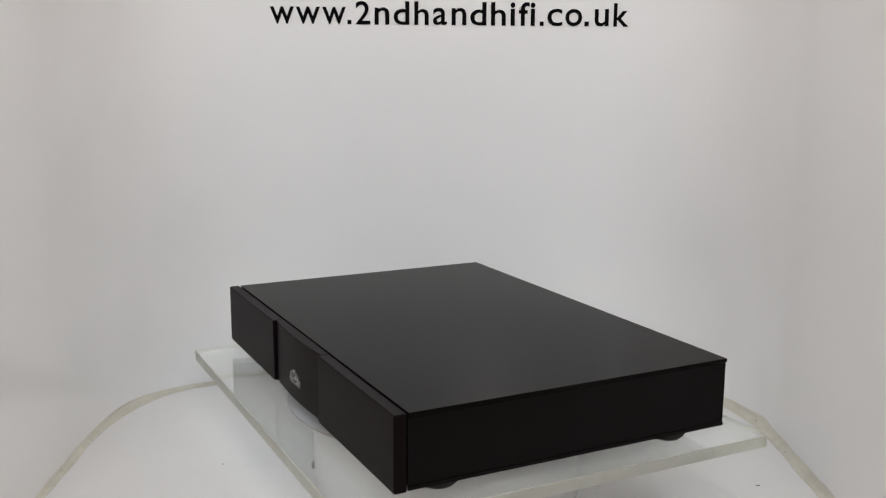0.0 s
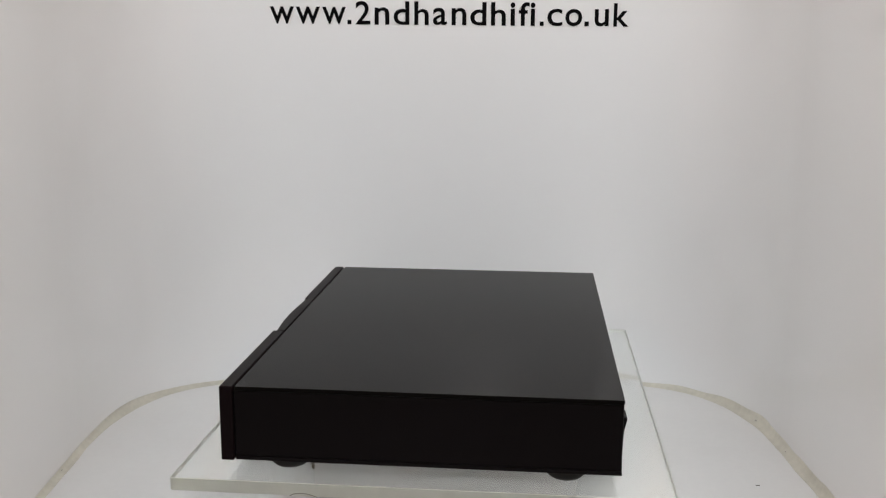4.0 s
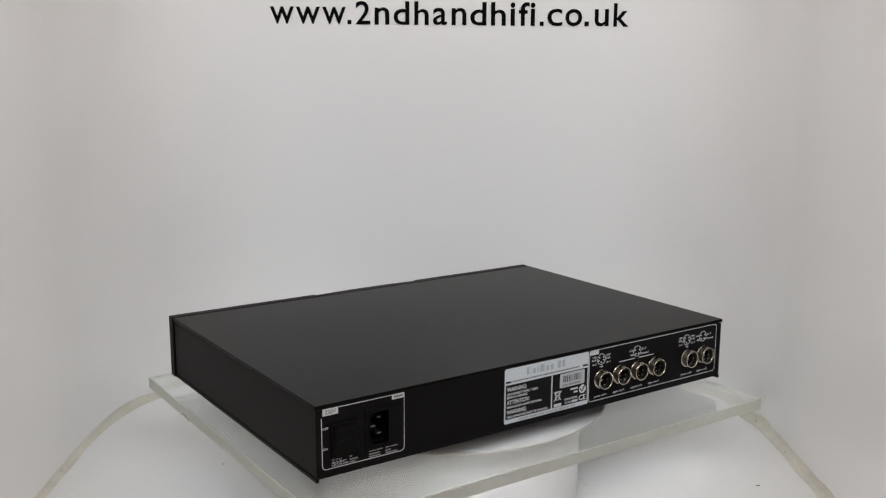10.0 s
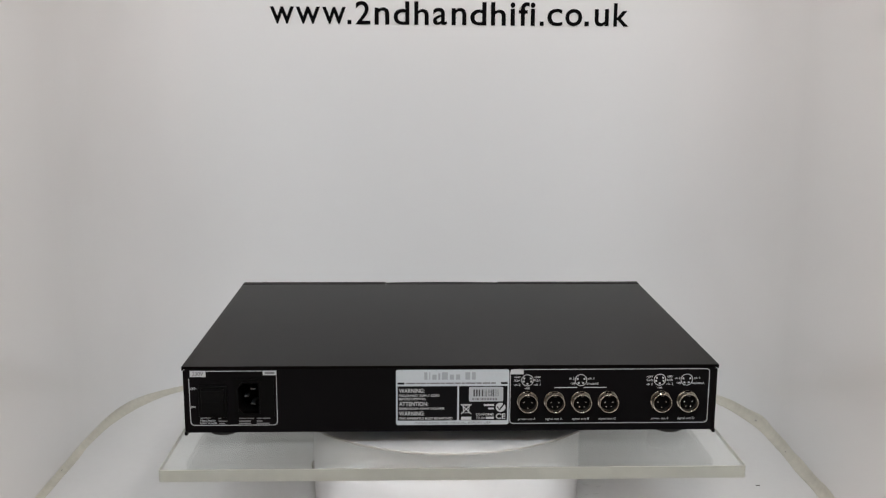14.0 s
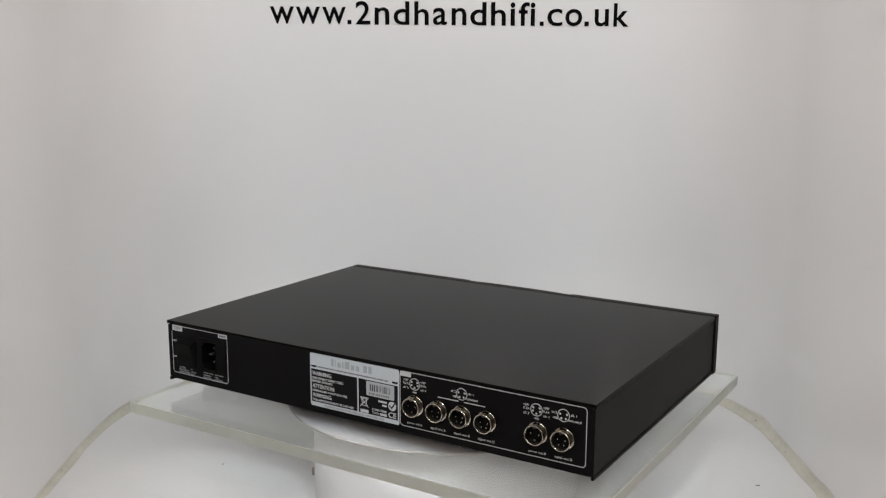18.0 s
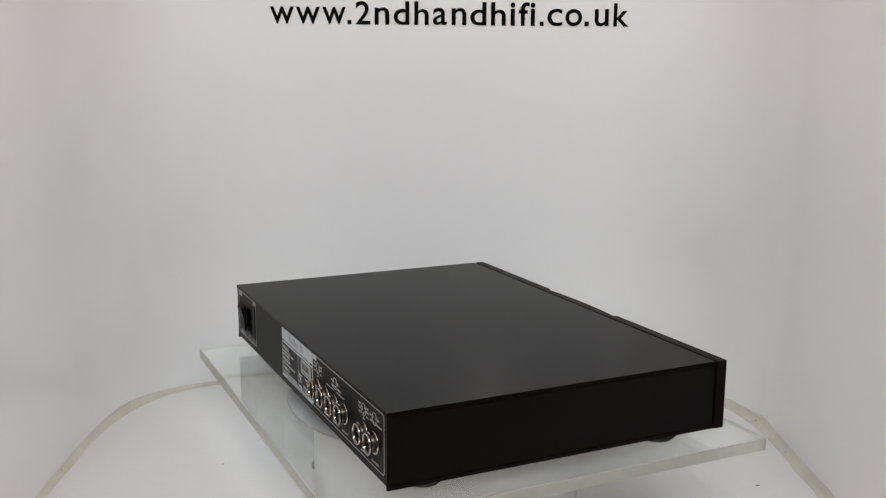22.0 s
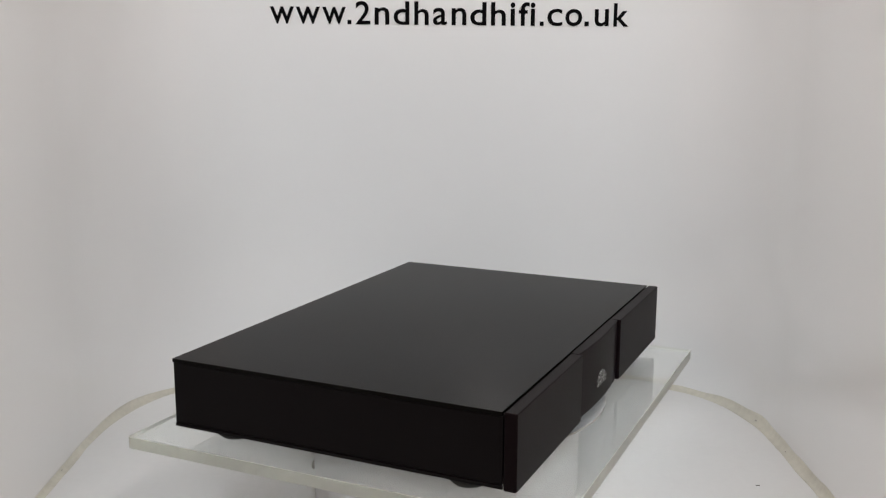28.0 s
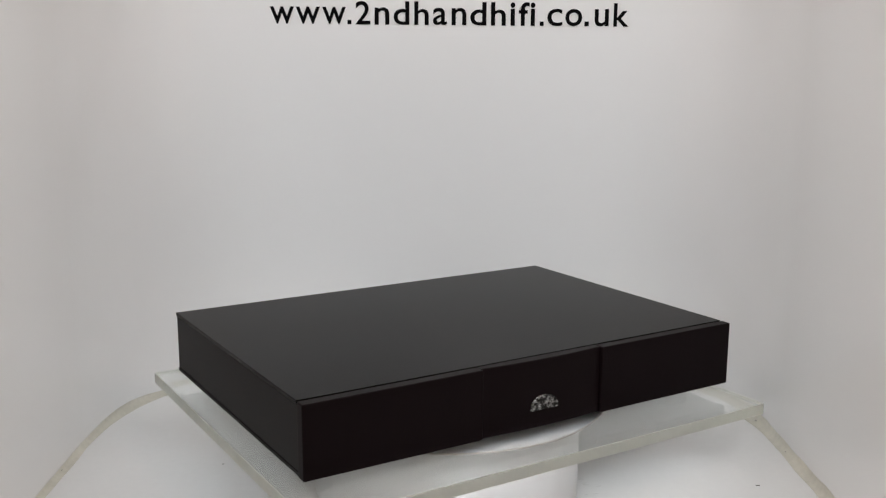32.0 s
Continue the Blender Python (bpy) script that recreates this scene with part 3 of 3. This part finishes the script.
def pin_diagram(cx, cz, five):
    """A printed ring with dots that shows the pins."""
    r = 4.7
    print_on("pin_ring", stroke([(cx + r * math.cos(2 * math.pi * i / 28), cz + r * math.sin(2 * math.pi * i / 28)) for i in range(28)], 0.55, closed=True), INK)
    dots = ((-3.0, -1.0), (3.0, -1.0), (-2.6, 1.6), (2.6, 1.6), (0, -3.0)) if five else ((-2.8, 1.0), (2.8, 1.0), (-1.8, -2.4), (1.8, -2.4))
    for x, z in dots:
        print_on("pin_dot", patch(cx + x - 0.75, cz + z - 0.75, cx + x + 0.75, cz + z + 0.75, 0.5), INK)
    if five:
        for z, a, b in ((1.8, "+24V", "+24V"), (-1.0, "0.2A", "0.2A"), (-4.6, "ch 2", "ch 1")):
            words(a, cx - 10.8, cz + z, 1.8, 5.0)
            words(b, cx + 5.6, cz + z, 1.8, 5.0)
        words("-ve", cx - 2.0, cz - 7.6, 1.6, 4.0)
    else:
        words("ch 2", cx - 9.6, cz + 0.4, 1.8, 4.2)
        words("ch 1", cx + 5.6, cz + 0.4, 1.9, 5.0)
        words("-ve", cx - 8.6, cz - 3.8, 1.8, 4.0)
        words("unused", cx + 4.6, cz - 3.8, 1.9, 9.6)


def din_socket(cx, five):
    """A round locking socket: thin base ring, long barrel with a rolled rim, latch on top, dark insert with pins."""
    turn = Matrix.Translation(mm(cx, 0, 39.9)) @ pose(0, 0, 0, 90, 0, 0)
    so = at_rear(part("din_socket", lathe([(0.0070, -0.0005), (0.0085, -0.0005), (0.0087, 0.0002), (0.0087, 0.0010), (0.0082, 0.0015), (0.0070, 0.0015)], 40, turn), NICKEL, unit, "nickel-plated round locking socket with dark insert", True))
    part("barrel", lathe([(0.0068, 0.0), (0.0073, 0.0), (0.0073, 0.0056), (0.0068, 0.0056)], 32, turn), DULL, so, "dull dark barrel", True)
    part("collar", lathe([(0.0069, 0.0048), (0.0077, 0.0050), (0.0080, 0.0055), (0.0081, 0.0063), (0.0079, 0.0071), (0.0074, 0.0073), (0.0070, 0.0069), (0.0069, 0.0048)], 40, turn), NICKEL, so, "shiny rim", True)
    part("insert", lathe([(0, -0.0004), (0.0069, -0.0004), (0.0069, 0.0016), (0.0064, 0.0020), (0, 0.0020)], 28, turn), INSERT, so, "dark insert")
    part("latch", box(*mm(cx - 2.4, -5.2, 46.9, cx + 2.4, -0.2, 48.3), bevel=0.0006), NICKEL, so, "flat latch on top of the barrel")
    part("key", box(*mm(cx - 1.1, -6.9, 45.2, cx + 1.1, -3.6, 47.1), bevel=0.0004), DULL, so)
    spots = ((-3.3, 0.4), (3.3, 0.4), (0, -4.2)) if five else ((-3.2, 0.4), (3.2, 0.4), (-2.0, -3.4), (2.0, -3.4))
    for x, z in spots:
        part("pin", lathe([(0, 0.0018), (0.0006, 0.0018), (0.0006, 0.0046), (0.0004, 0.0049), (0, 0.0049)], 10, turn @ Matrix.Translation(mm(x, z, 0))), PIN, so, "", True)


def output_section():
    print_on("printed_frame", stroke(corner(49.2, 24.0, 3.0, 180, 270) + corner(205.4, 24.0, 3.0, 270, 360) + corner(205.4, 63.8, 3.0, 0, 90) + corner(49.2, 63.8, 3.0, 90, 180), closed=True), INK)
    print_on("tag", patch(46.4, 62.8, 56.8, 66.8), INK)
    for cx, five in ((60.1, True), (103.6, False), (168.0, True), (190.0, False)):
        pin_diagram(cx, 57.6, five)
    for x0, x1 in ((82.0, 100.8), (105.9, 124.7)):
        print_on("printed_rule", patch(x0, 51.0, x1, 51.7), INK)
    for cx, five, body in ((60.3, True, "power out A"), (82.3, False, "signal out A"), (104.1, False, "signal out B"), (126.1, False, "signal out C"), (169.4, True, "power out B"), (190.8, False, "signal out D")):
        din_socket(cx, five)
        words(body, cx, 23.2, 2.4, 14.2, centre=True)


made = {ob.name for ob in (*unit.children, *rear_panel.children)}
mains_section()
slid(made, -0.0016)
rating_label()
output_section()


# specks of dirt on the booth floor and the sealant
def specks():
    for x, y, l, turn in ((0.3073, 0.0017, 0.0058, 4), (-0.230, 0.0449, 0.0022, 30), (-0.3868, 0.0199, 0.0016, 60), (0.357, 0.170, 0.0026, 20), (0.3605, 0.080, 0.0018, 70)):
        bm = bmesh.new()
        bmesh.ops.create_icosphere(bm, subdivisions=1, radius=0.5)
        for v in bm.verts:
            v.co += Vector((0, 0, 0)) + 0.12 * noise.noise_vector(v.co * 3 + Vector((x * 50, y * 50, 0)))
        ob = thing("dirt_speck", bm, SPECK, "tiny dark fleck of dirt on the white floor", "dirt", group="dirt flecks")
        z = 0.0004 if abs(x) < 0.32 else 0.0035
        ob.matrix_world = pose(x, y, z, 0, 0, turn) @ Matrix.Diagonal((l, 0.0011, 0.0008, 1))


specks()


# six flat spots, slightly greyer than the floor, beside the drum
def smudges():
    rng = random.Random(3)
    for i in range(6):
        x, y = 0.140 + rng.uniform(-0.006, 0.010), 0.000 + rng.uniform(-0.022, 0.020)
        bm = bmesh.new()
        bmesh.ops.create_icosphere(bm, subdivisions=2, radius=0.5)
        for v in bm.verts:
            v.co += 0.25 * noise.noise_vector(v.co * 2.5 + Vector((i * 7.0, 0, 0)))
        ob = thing("floor_smudge", bm, SPOT_GREY, "faint grey spot on the white floor beside the drum", "dirt", group="floor smudges")
        ob.matrix_world = pose(x, y, 0.0002, 0, 0, rng.uniform(-40, 40)) @ Matrix.Diagonal((rng.uniform(0.003, 0.009), rng.uniform(0.0015, 0.003), 0.0003, 1))


smudges()


# ---- movement ----
def motions():
    walk(unit, [(t, pose(0, 0, PLATE_TOP, 0, 0, a) @ pose(-0.0008, 0, 0)) for t, a in TURN])
    walk(plate, [(t, pose(0, 0, PLATE_TOP - 0.01, 0, 0, a)) for t, a in TURN])
    walk(platter, [(t, pose(0, 0, 0.0770, 0, 0, a)) for t, a in TURN])


motions()
